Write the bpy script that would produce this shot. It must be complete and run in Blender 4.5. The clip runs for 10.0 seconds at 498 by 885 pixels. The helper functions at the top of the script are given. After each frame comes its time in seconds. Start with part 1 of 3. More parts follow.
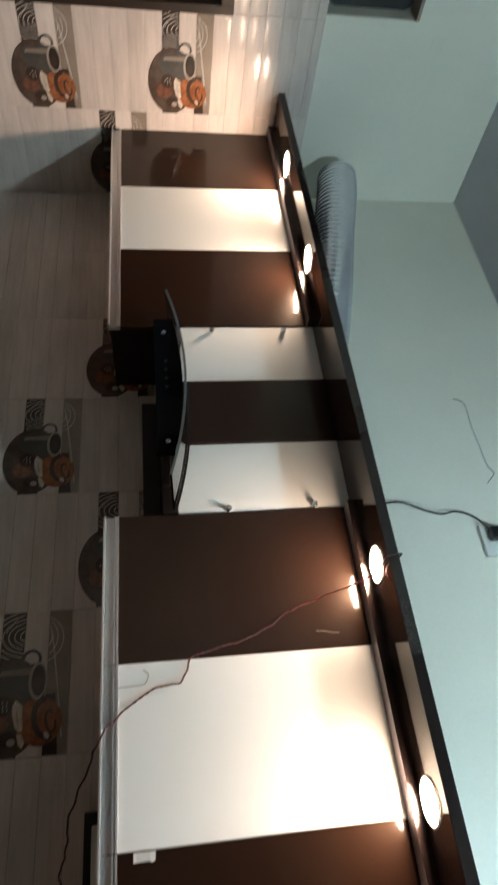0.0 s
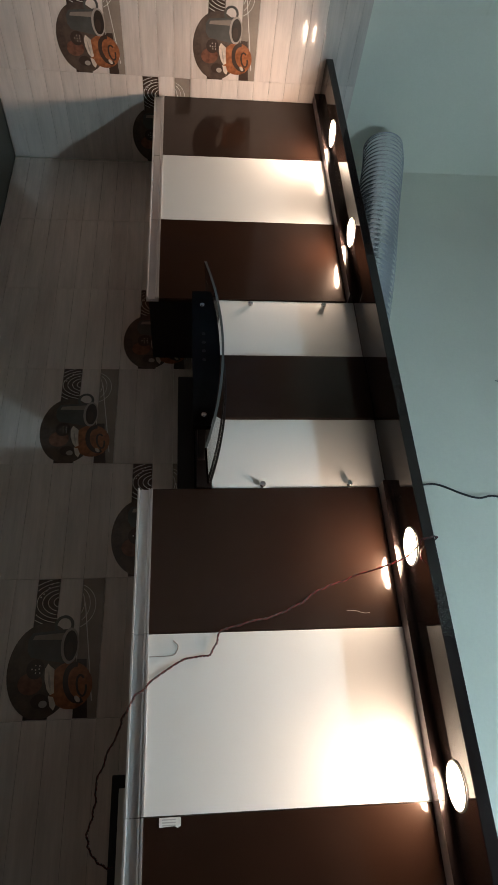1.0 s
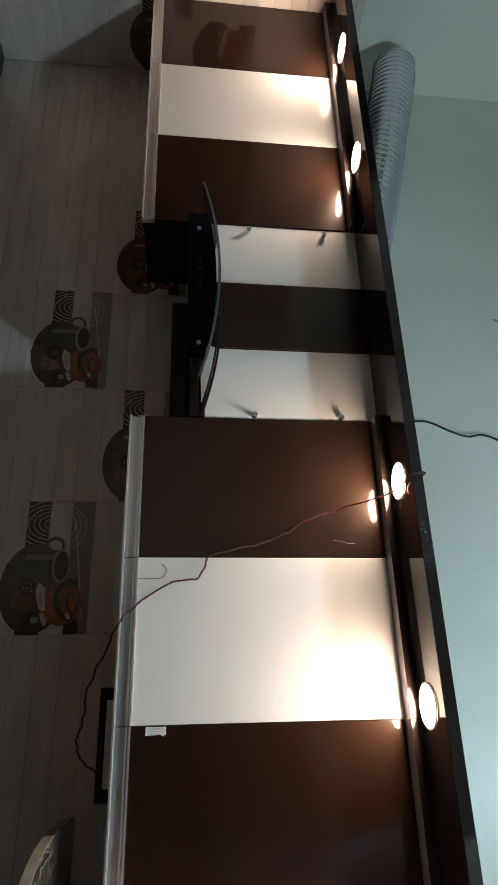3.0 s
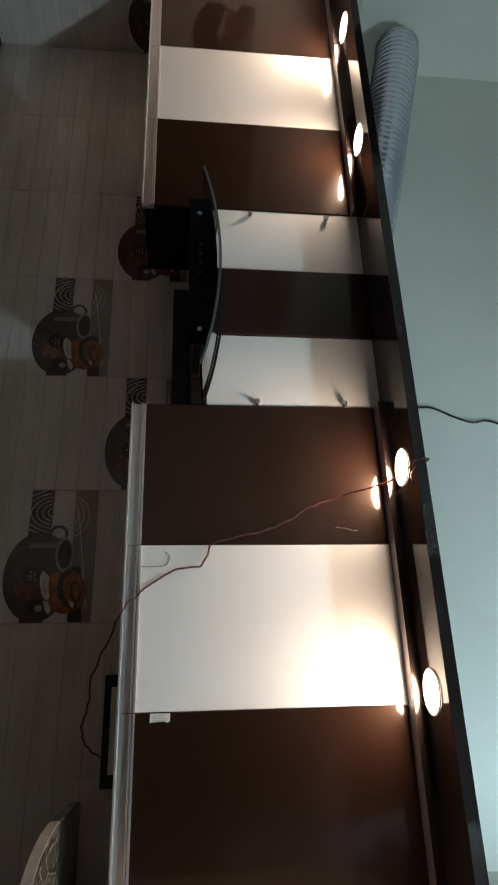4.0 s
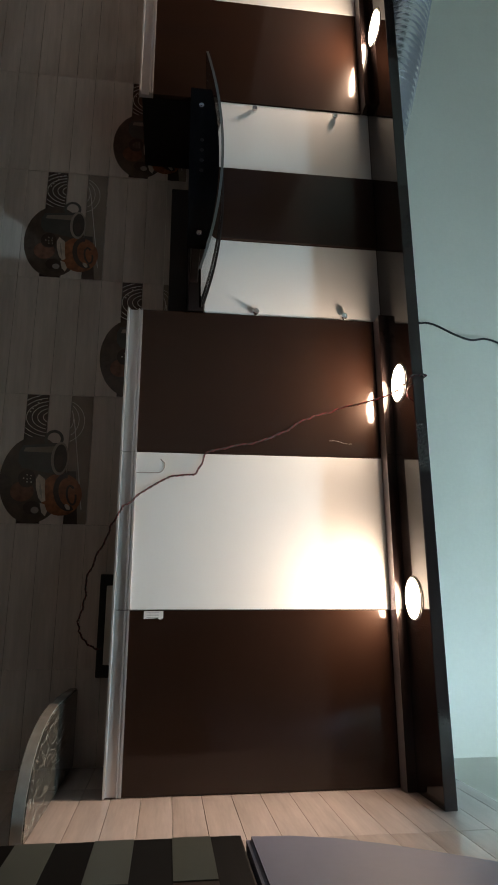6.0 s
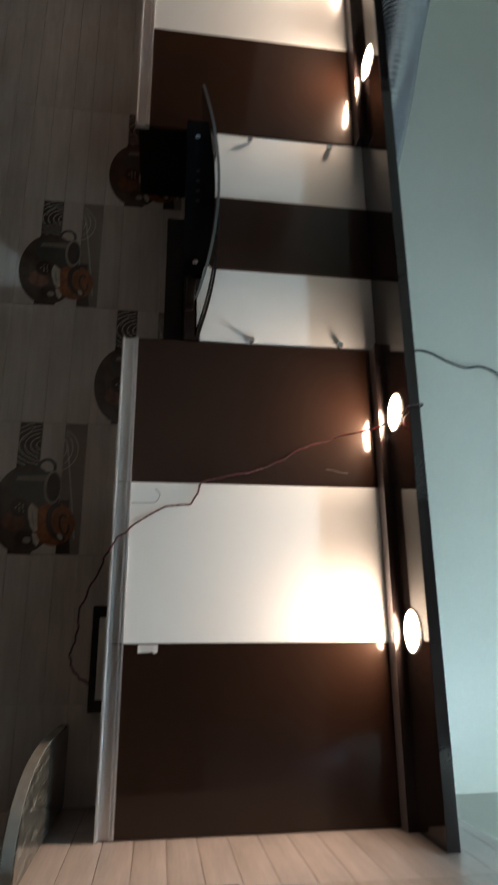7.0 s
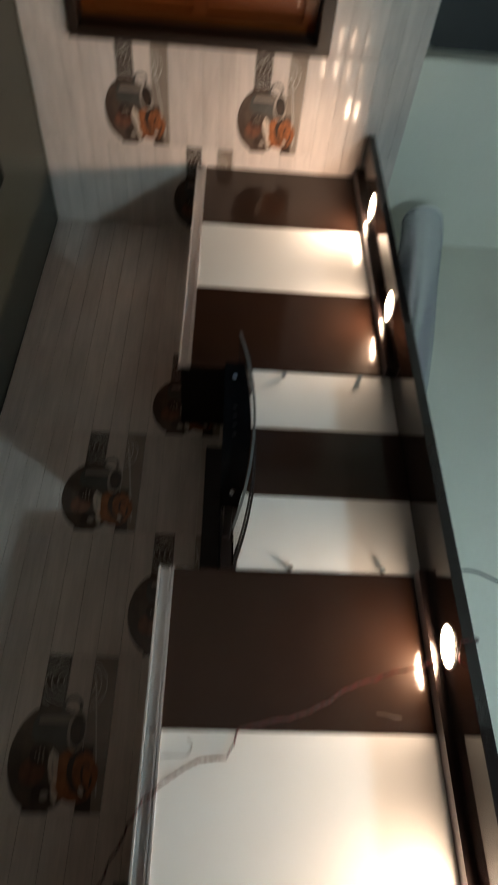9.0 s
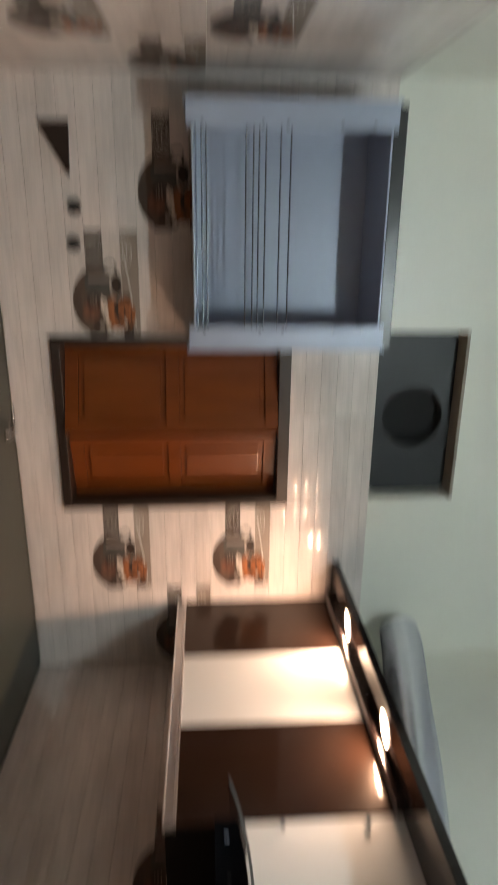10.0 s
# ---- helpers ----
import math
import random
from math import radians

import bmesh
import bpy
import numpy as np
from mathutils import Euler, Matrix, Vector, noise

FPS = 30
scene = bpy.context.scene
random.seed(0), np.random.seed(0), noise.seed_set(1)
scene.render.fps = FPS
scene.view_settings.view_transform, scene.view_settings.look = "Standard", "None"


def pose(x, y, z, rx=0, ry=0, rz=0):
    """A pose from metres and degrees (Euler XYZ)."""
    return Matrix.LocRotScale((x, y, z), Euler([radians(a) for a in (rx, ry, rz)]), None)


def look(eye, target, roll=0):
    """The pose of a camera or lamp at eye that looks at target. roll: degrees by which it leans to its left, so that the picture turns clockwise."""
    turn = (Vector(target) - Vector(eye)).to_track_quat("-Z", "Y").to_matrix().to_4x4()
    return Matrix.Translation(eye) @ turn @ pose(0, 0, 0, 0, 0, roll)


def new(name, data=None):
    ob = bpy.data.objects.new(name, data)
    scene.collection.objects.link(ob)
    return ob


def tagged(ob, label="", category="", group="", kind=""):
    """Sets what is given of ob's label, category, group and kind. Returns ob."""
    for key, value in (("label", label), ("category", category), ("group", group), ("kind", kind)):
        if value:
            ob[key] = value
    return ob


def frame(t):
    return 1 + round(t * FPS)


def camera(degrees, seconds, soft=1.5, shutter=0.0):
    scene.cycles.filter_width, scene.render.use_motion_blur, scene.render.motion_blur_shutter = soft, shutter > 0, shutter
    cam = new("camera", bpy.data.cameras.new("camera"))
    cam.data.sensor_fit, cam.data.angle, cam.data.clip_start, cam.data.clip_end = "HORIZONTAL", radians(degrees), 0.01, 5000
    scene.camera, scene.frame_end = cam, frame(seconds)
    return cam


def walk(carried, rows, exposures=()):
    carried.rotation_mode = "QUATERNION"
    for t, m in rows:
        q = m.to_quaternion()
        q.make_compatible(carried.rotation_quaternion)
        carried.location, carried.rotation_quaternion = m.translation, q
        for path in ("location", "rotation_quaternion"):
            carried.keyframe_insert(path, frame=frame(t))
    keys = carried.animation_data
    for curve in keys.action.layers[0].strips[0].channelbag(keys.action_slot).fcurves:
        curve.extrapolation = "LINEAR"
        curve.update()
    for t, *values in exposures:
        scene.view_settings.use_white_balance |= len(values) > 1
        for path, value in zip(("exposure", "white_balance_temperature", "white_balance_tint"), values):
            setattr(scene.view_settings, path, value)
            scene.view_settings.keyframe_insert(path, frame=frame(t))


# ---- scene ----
cam = camera(42.9, 10.0, shutter=0.8)

PATH = [
    (0, (-0.439, -1.816, 1.739), (-1.507, -0.151, 2.033), 88.3),
    (0.5, (-0.434, -1.806, 1.734), (-1.432, -0.088, 1.963), 89.1),
    (1, (-0.448, -1.799, 1.73), (-1.46, -0.085, 1.923), 89.9),
    (1.5, (-0.445, -1.8, 1.726), (-1.447, -0.082, 1.935), 90.0),
    (2, (-0.446, -1.797, 1.72), (-1.392, -0.049, 1.938), 91.0),
    (2.5, (-0.442, -1.797, 1.721), (-1.289, 0.0, 1.953), 91.5),
    (4, (-0.445, -1.786, 1.73), (-1.232, 0.04, 1.943), 90.8),
    (4.5, (-0.447, -1.785, 1.735), (-1.036, 0.114, 1.95), 90.5),
    (5, (-0.436, -1.78, 1.721), (-0.923, 0.143, 1.973), 91.2),
    (6.5, (-0.448, -1.785, 1.72), (-0.994, 0.125, 1.957), 92.0),
    (7, (-0.464, -1.773, 1.71), (-1.058, 0.118, 1.975), 92.0),
    (7.5, (-0.464, -1.78, 1.71), (-1.316, -0.004, 2.054), 91.8),
    (8, (-0.536, -1.76, 1.691), (-1.458, 0.009, 1.83), 91.8),
    (8.5, (-0.548, -1.755, 1.691), (-1.536, -0.02, 1.809), 93.5),
    (8.8, (-0.546, -1.777, 1.707), (-1.619, -0.093, 1.817), 94.2),
    (9, (-0.56, -1.767, 1.718), (-1.712, -0.136, 1.832), 92.8),
    (9.2, (-0.554, -1.753, 1.749), (-1.882, -0.264, 1.877), 91.3),
    (9.5, (-0.59, -1.747, 1.75), (-2.233, -0.614, 1.883), 90.7),
    (9.6, (-0.581, -1.76, 1.754), (-2.305, -0.753, 1.884), 90.2),
    (9.8, (-0.584, -1.793, 1.751), (-2.39, -0.943, 1.873), 89.8),
    (10, (-0.581, -1.832, 1.736), (-2.472, -1.195, 1.868), 89.4),
]
walk(cam, [(t, look(eye, target, roll)) for t, eye, target, roll in PATH],
     [(0.0, 0.70, 6950, 20), (0.5, 0.22, 6720, 20), (1.0, 0.22, 6720, 20), (7.5, 0.22, 6720, 20), (8.5, 0.17, 6950, 19), (9.3, 0.37, 7350, 22), (9.7, 0.68, 7800, 27), (10.0, 0.98, 8000, 31)])  # end of camera

# ---------------------------------------------------------------- world and lights
CEIL = 3.50          # ceiling height
XL, YB = -3.45, 0.362  # left wall and back wall faces
YR = -7.0            # unseen wall behind the camera, set far back to cut bounced light

world = bpy.data.worlds.new("world")
scene.world = world
world.use_nodes = True
world.node_tree.nodes["Background"].inputs[0].default_value = (0.55, 0.75, 1.0, 1)
world.node_tree.nodes["Background"].inputs[1].default_value = 0.02

LAMPS = [(-3.032, -0.116), (-2.400, -0.116), (-1.093, -0.116), (-0.483, -0.116)]
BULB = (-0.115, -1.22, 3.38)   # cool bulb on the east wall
SOFFIT = 2.373


def area_lamp(name, m, shape, sx, sy, watts, colour, spread=180):
    lamp = bpy.data.lights.new(name, "AREA")
    lamp.shape, lamp.size, lamp.size_y = shape, sx, sy
    lamp.energy, lamp.color, lamp.spread = watts, colour, radians(spread)
    ob = new(name, lamp)
    ob.matrix_world = m
    return ob


WARM = (1.0, 0.765, 0.555)
for lx, ly in LAMPS:
    area_lamp("spot_glow", pose(lx, ly, SOFFIT - 0.010), "DISK", 0.10, 0.10, 3.3, WARM, 180)
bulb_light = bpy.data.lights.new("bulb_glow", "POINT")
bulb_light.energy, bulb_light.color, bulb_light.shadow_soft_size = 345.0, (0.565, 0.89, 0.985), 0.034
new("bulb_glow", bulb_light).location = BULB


# ---------------------------------------------------------------- materials
def material(name):
    m = bpy.data.materials.new(name)
    m.use_nodes = True
    nt = m.node_tree
    return m, nt, nt.nodes, nt.links, nt.nodes["Principled BSDF"]


def surface(name, colour, rough=0.5, metal=0.0, vary=0.15, scale=6.0, bump=0.0, bump_scale=60.0,
            stretch=(1, 1, 1), coat=0.0, random_piece=0.0, rough_vary=0.1, ior=1.5):
    """A painted, stone, wood or metal surface: two scales of variation, bump and gloss."""
    m, nt, N, L, bsdf = material(name)
    co = N.new("ShaderNodeTexCoord")
    mp = N.new("ShaderNodeMapping")
    mp.inputs["Scale"].default_value = stretch
    L.new(co.outputs["Object"], mp.inputs[0])
    n1 = N.new("ShaderNodeTexNoise")
    n1.inputs["Scale"].default_value, n1.inputs["Detail"].default_value = scale, 6
    n2 = N.new("ShaderNodeTexNoise")
    n2.inputs["Scale"].default_value, n2.inputs["Detail"].default_value = bump_scale, 3
    L.new(mp.outputs[0], n1.inputs[0])
    L.new(mp.outputs[0], n2.inputs[0])
    add = N.new("ShaderNodeMath")
    add.operation = "MULTIPLY_ADD"
    add.inputs[1].default_value = 0.35
    L.new(n2.outputs[0], add.inputs[0])
    L.new(n1.outputs[0], add.inputs[2])
    last = add.outputs[0]
    if random_piece:
        info = N.new("ShaderNodeObjectInfo")
        a2 = N.new("ShaderNodeMath")
        a2.operation = "MULTIPLY_ADD"
        a2.inputs[1].default_value = random_piece
        L.new(info.outputs["Random"], a2.inputs[0])
        L.new(last, a2.inputs[2])
        last = a2.outputs[0]
    ramp = N.new("ShaderNodeMapRange")
    ramp.inputs[1].default_value, ramp.inputs[2].default_value = 0.35, 1.0
    ramp.inputs[3].default_value, ramp.inputs[4].default_value = 1 - vary, 1 + vary
    L.new(last, ramp.inputs[0])
    mix = N.new("ShaderNodeVectorMath")
    mix.operation = "SCALE"
    mix.inputs[0].default_value = colour
    L.new(ramp.outputs[0], mix.inputs["Scale"])
    L.new(mix.outputs[0], bsdf.inputs["Base Color"])
    rr = N.new("ShaderNodeMapRange")
    rr.inputs[3].default_value, rr.inputs[4].default_value = rough * (1 - rough_vary), rough * (1 + rough_vary)
    L.new(n1.outputs[0], rr.inputs[0])
    L.new(rr.outputs[0], bsdf.inputs["Roughness"])
    bsdf.inputs["Metallic"].default_value = metal
    bsdf.inputs["IOR"].default_value = ior
    bsdf.inputs["Coat Weight"].default_value = coat
    bsdf.inputs["Coat Roughness"].default_value = 0.05
    if bump:
        b = N.new("ShaderNodeBump")
        b.inputs["Strength"].default_value, b.inputs["Distance"].default_value = bump, 0.002
        L.new(n2.outputs[0], b.inputs["Height"])
        L.new(b.outputs[0], bsdf.inputs["Normal"])
    return m


def glow(name, colour, strength):
    m, nt, N, L, bsdf = material(name)
    bsdf.inputs["Emission Color"].default_value = (*colour, 1)
    bsdf.inputs["Emission Strength"].default_value = strength
    return m


def marble(name):
    """Dark stone with thin pale veins."""
    m, nt, N, L, bsdf = material(name)
    co = N.new("ShaderNodeTexCoord")
    n = N.new("ShaderNodeTexNoise")
    n.inputs["Scale"].default_value, n.inputs["Detail"].default_value = 8, 9
    n.inputs["Distortion"].default_value = 1.4
    mp = N.new("ShaderNodeMapping")
    mp.inputs["Scale"].default_value = (4.0, 1.0, 1)
    mp.inputs["Rotation"].default_value = (0, 0, 0.3)
    L.new(co.outputs["Object"], mp.inputs[0])
    L.new(mp.outputs[0], n.inputs[0])
    r = N.new("ShaderNodeValToRGB")
    e = r.color_ramp.elements
    e[0].position, e[0].color = 0.485, (0.045, 0.046, 0.040, 1)
    e[1].position, e[1].color = 0.53, (0.075, 0.075, 0.066, 1)
    v = r.color_ramp.elements.new(0.505)
    v.color = (0.36, 0.36, 0.32, 1)
    L.new(n.outputs[0], r.inputs[0])
    L.new(r.outputs[0], bsdf.inputs["Base Color"])
    bsdf.inputs["Roughness"].default_value = 0.16
    return m


PAINT = surface("wall_paint", (0.79, 0.785, 0.70), 0.40, vary=0.07, scale=1.3, bump=0.12, bump_scale=90)
# Dark only to cut bounced light; goes on walls out of view.
LOW_BOUNCE = surface("low_bounce_paint", (0.11, 0.105, 0.10), 0.5, vary=0.08, scale=1.5, bump=0.1)
CEILING = surface("ceiling_paint", (0.52, 0.52, 0.56), 0.6, vary=0.05, scale=2, bump=0.15, bump_scale=60)
GROUT = surface("grout", (0.36, 0.33, 0.30), 0.8, vary=0.15, bump=0.3)
TILE = surface("plank_tile", (0.63, 0.55, 0.51), 0.15, vary=0.22, scale=4, bump_scale=22, bump=0.03,
                 stretch=(0.7, 0.7, 7), random_piece=0.3)
DARK = surface("dark_brown_laminate", (0.0180, 0.0084, 0.0054), 0.34, vary=0.25, scale=3, bump_scale=300, bump=0.006, rough_vary=0.12, coat=0.6, ior=1.22)
DARK.node_tree.nodes["Principled BSDF"].inputs["Specular Tint"].default_value = (1.0, 0.75, 0.58, 1)
DARK.node_tree.nodes["Principled BSDF"].inputs["Coat Roughness"].default_value = 0.07
BLACK_EDGE = surface("black_brown_board", (0.020, 0.014, 0.013), 0.05, vary=0.2, scale=4, bump_scale=200, bump=0.004)
WHITE = surface("white_laminate", (0.76, 0.785, 0.78), 0.22, vary=0.03, scale=2, bump_scale=200, bump=0.01)
CARCASS = surface("black_carcass", (0.010, 0.008, 0.008), 0.35, vary=0.2, scale=8, bump=0.05, ior=1.35)
ALU = surface("brushed_aluminium", (0.70, 0.70, 0.71), 0.38, 0.75, vary=0.08, scale=4, bump_scale=90, bump=0.08, stretch=(0.4, 12, 12))
BEAD = surface("dull_metal_bead", (0.42, 0.385, 0.39), 0.36, 0.5, vary=0.1, scale=5)
CHROME = surface("chrome", (0.82, 0.82, 0.83), 0.10, 1.0, vary=0.04)
BLACK_GLASS = surface("black_glass", (0.004, 0.004, 0.0045), 0.05, vary=0.1, scale=5, ior=1.2)
CLEAR_GLASS = surface("smoked_glass", (0.42, 0.43, 0.43), 0.03, vary=0.05, scale=4, ior=1.45)
CLEAR_GLASS.node_tree.nodes["Principled BSDF"].inputs["Transmission Weight"].default_value = 1.0
GLASS_EDGE_SHINE = surface("glass_edge_highlight", (0.30, 0.32, 0.31), 0.15, 0.6, vary=0.1, scale=6)
FOIL = surface("aluminium_foil", (0.74, 0.78, 0.85), 0.22, 0.80, vary=0.08, scale=14, bump=0.06, bump_scale=45)
WOOD = surface("varnished_shutter_wood", (0.18, 0.041, 0.008), 0.25, vary=0.35, scale=5, bump_scale=45, bump=0.08, stretch=(5, 5, 0.5))
FRAME_WOOD = surface("dark_frame_wood", (0.024, 0.014, 0.010), 0.35, vary=0.3, scale=6, bump=0.1, stretch=(4, 4, 0.6))
STEEL = surface("blue_filmed_steel", (0.36, 0.41, 0.51), 0.42, 0.12, vary=0.08, scale=3, bump_scale=30, bump=0.05)
ROD = surface("steel_rod", (0.45, 0.48, 0.54), 0.25, 1.0, vary=0.06)
LAVENDER = surface("lavender_grey_enamel", (0.165, 0.185, 0.275), 0.60, vary=0.10, scale=2.5, bump=0.03)
GREYGREEN = surface("grey_green_panel", (0.085, 0.10, 0.09), 0.3, vary=0.12, scale=5)
COUNTER = surface("polished_green_granite", (0.040, 0.046, 0.036), 0.35, vary=0.45, scale=55, bump_scale=180, ior=1.35)
MARBLE = marble("veined_dark_marble")
VENT_BOARD = surface("vent_board", (0.010, 0.012, 0.015), 0.5, vary=0.2, scale=7)
HOLE_SHADE = surface("hole_shade", (0.004, 0.004, 0.005), 0.8, vary=0.1)
PLASTIC_WHITE = surface("white_plastic", (0.72, 0.72, 0.70), 0.35, vary=0.05)
PLASTIC_BLACK = surface("black_plastic", (0.012, 0.012, 0.013), 0.35, vary=0.15)
RED = surface("red_insulation", (0.11, 0.008, 0.012), 0.4, vary=0.1)
PAPER = surface("label_paper", (0.72, 0.73, 0.72), 0.6, vary=0.05)
INK = surface("grey_print", (0.45, 0.45, 0.46), 0.6, vary=0.05)
FLOOR = surface("floor_tile", (0.040, 0.035, 0.032), 0.25, vary=0.15, scale=5, bump=0.05)
LENS = glow("lamp_lens", (1.0, 0.80, 0.55), 26)
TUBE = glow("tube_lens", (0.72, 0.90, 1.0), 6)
P_BROWN = surface("print_dark_brown", (0.060, 0.040, 0.032), 0.14, vary=0.25, scale=9)
P_TAUPE = surface("print_taupe", (0.27, 0.22, 0.185), 0.14, vary=0.25, scale=9)
P_PLATE = surface("print_plate", (0.095, 0.066, 0.053), 0.14, vary=0.5, scale=16)
P_MUG = surface("print_mug", (0.085, 0.081, 0.076), 0.14, vary=0.25, scale=12)
P_RIM = surface("print_mug_rim", (0.40, 0.34, 0.30), 0.14, vary=0.1)
P_INSIDE = surface("print_mug_inside", (0.045, 0.035, 0.030), 0.14, vary=0.3)
P_BISCUIT = surface("print_biscuit", (0.17, 0.075, 0.05), 0.14, vary=0.6, scale=40)
P_ORANGE = surface("print_orange", (0.32, 0.115, 0.05), 0.14, vary=0.6, scale=30)
P_CREAM = surface("print_cream", (0.66, 0.56, 0.48), 0.14, vary=0.3, scale=40)
P_WHITE = surface("print_white", (0.74, 0.70, 0.65), 0.14, vary=0.05)
PRINTS = [P_BROWN, P_TAUPE, P_PLATE, P_MUG, P_RIM, P_INSIDE, P_ORANGE, P_CREAM, P_WHITE, P_BISCUIT]


# ---------------------------------------------------------------- mesh helpers
def base_of(ob):
    while ob.parent:
        ob = ob.parent
    return ob.matrix_basis.translation


def part(name, bm, mat, parent=None, label="", smooth=False):
    """One mesh object from a bmesh given in world metres, under a thing or a part."""
    if parent is not None:
        bmesh.ops.translate(bm, verts=bm.verts, vec=-base_of(parent))
    me = bpy.data.meshes.new(name)
    bm.to_mesh(me)
    bm.free()
    for one in (mat if isinstance(mat, list) else [mat]):
        me.materials.append(one)
    if smooth:
        for p in me.polygons:
            p.use_smooth = True
        me.set_sharp_from_angle(angle=radians(35))
    ob = new(name, me)
    if parent is not None:
        ob.parent = parent
    return tagged(ob, label)


def thing(name, at, label, category, group="", kind=""):
    ob = new(name)
    ob.empty_display_size = 0.05
    ob.location = at
    ob.matrix_basis = Matrix.Translation(at)
    return tagged(ob, label, category, group, kind)


def box(bm, x0, x1, y0, y1, z0, z1, bevel=0.0, mat=0):
    vs = bmesh.ops.create_cube(bm, size=1)["verts"]
    bmesh.ops.scale(bm, vec=(x1 - x0, y1 - y0, z1 - z0), verts=vs)
    bmesh.ops.translate(bm, vec=((x0 + x1) / 2, (y0 + y1) / 2, (z0 + z1) / 2), verts=vs)
    faces = {f for v in vs for f in v.link_faces}
    for f in faces:
        f.material_index = mat
    if bevel:
        edges = {e for v in vs for e in v.link_edges}
        bmesh.ops.bevel(bm, geom=list(edges), offset=bevel, segments=2, affect="EDGES", profile=0.6)
    return bm


def boxes(*args, bevel=0.0):
    bm = bmesh.new()
    for a in args:
        box(bm, *a, bevel=bevel)
    return bm


def cyl(bm, p, q, r0, r1=None, n=20):
    """A capped cylinder or cone from p to q."""
    p, q = Vector(p), Vector(q)
    d = q - p
    m = Matrix.Translation((p + q) / 2) @ d.to_track_quat("Z", "Y").to_matrix().to_4x4()
    bmesh.ops.create_cone(bm, cap_ends=True, segments=n, radius1=r0, radius2=r0 if r1 is None else r1, depth=d.length, matrix=m)
    return bm


def extrude(bm, outline, axis, a, b, mat=0):
    """A closed outline of (u, v) pushed from a to b along x, y or z."""
    def place(u, v, w):
        return {"x": (w, u, v), "y": (u, w, v), "z": (u, v, w)}[axis]
    lo = [bm.verts.new(place(u, v, a)) for u, v in outline]
    hi = [bm.verts.new(place(u, v, b)) for u, v in outline]
    n = len(outline)
    fs = [bm.faces.new(lo), bm.faces.new(hi[::-1])]
    for i in range(n):
        fs.append(bm.faces.new((lo[i], lo[i - 1], hi[i - 1], hi[i])))
    for f in fs:
        f.material_index = mat
    bmesh.ops.recalc_face_normals(bm, faces=bm.faces)
    return bm


def spline(points, steps=8):
    """Catmull-Rom through the points."""
    p = [Vector(a) for a in points]
    p = [2 * p[0] - p[1]] + p + [2 * p[-1] - p[-2]]
    out = []
    for i in range(1, len(p) - 2):
        for k in range(steps):
            t = k / steps
            a, b, c, d = p[i - 1:i + 3]
            out.append(0.5 * (2 * b + (c - a) * t + (2 * a - 5 * b + 4 * c - d) * t * t + (3 * b - a - 3 * c + d) * t ** 3))
    return out + [p[-2]]


def tube(bm, path, radius, n=8, cap=True):
    """A round tube along a path; radius is a number or a function of the ring's index."""
    rings, ref = [], None
    for i, p in enumerate(path):
        d = (path[min(i + 1, len(path) - 1)] - path[max(i - 1, 0)]).normalized()
        if ref is None:
            ref = d.orthogonal().normalized()
        ref = (ref - d * ref.dot(d)).normalized()
        side = d.cross(ref)
        r = radius(i) if callable(radius) else radius
        rings.append([bm.verts.new(p + (ref * math.cos(2 * math.pi * k / n) + side * math.sin(2 * math.pi * k / n)) * r) for k in range(n)])
    for a, b in zip(rings, rings[1:]):
        for k in range(n):
            bm.faces.new((a[k - 1], a[k], b[k], b[k - 1]))
    if cap:
        bm.faces.new(rings[0])
        bm.faces.new(rings[-1][::-1])
    bmesh.ops.recalc_face_normals(bm, faces=bm.faces)
    return bm


# ---------------------------------------------------------------- the room
WIN = (-1.370, -0.540, 1.046, 2.126)     # window opening in the left wall: y0 y1 z0 z1
VENT = (-1.392, -0.562, 2.539, 2.962)    # exhaust opening
TILE_TOP = 2.537
COUNTER_Z = 0.845

floor = tagged(part("floor", boxes((XL - 0.2, 0.2, YR - 0.2, YB + 0.2, -0.1, 0.0)), FLOOR),
               "plain dark tiled kitchen floor", "floor", kind="structure")
ceiling = tagged(part("ceiling", boxes((XL - 0.2, 0.2, YR - 0.2, YB + 0.2, CEIL, CEIL + 0.12)), CEILING),
                 "plain off-white painted ceiling", "ceiling", kind="structure")
wall_north = thing("wall_north", (XL, YB, 0), "pale aqua painted wall, plank tiled below the cabinets", "wall", kind="structure")
part("plaster", boxes((XL - 0.2, 0.2, YB + 0.008, YB + 0.2, 0, CEIL)), PAINT, wall_north)
wall_west = thing("wall_west", (XL, YR, 0), "pale painted wall, lower part clad in plank tiles", "wall", kind="structure")
XW = XL - 0.008
part("plaster", boxes(
    (XW - 0.22, XW, YR - 0.2, WIN[0], 0, VENT[2]), (XW - 0.22, XW, WIN[1], YB + 0.008, 0, VENT[2]),
    (XW - 0.22, XW, WIN[0], WIN[1], 0, WIN[2]), (XW - 0.22, XW, WIN[0], WIN[1], WIN[3], VENT[2]),
    (XW - 0.22, XW, YR - 0.2, VENT[0], VENT[2], VENT[3]), (XW - 0.22, XW, VENT[1], YB + 0.008, VENT[2], VENT[3]),
    (XW - 0.22, XW, YR - 0.2, YB + 0.008, VENT[3], CEIL)), PAINT, wall_west)
wall_east = thing("wall_east", (0, YR, 0), "wall clad in pale plank tiles beside the cabinets", "wall", kind="structure")
part("plaster", boxes((0.008, 0.2, -1.6, YB + 0.008, 0, CEIL)), PAINT, wall_east)
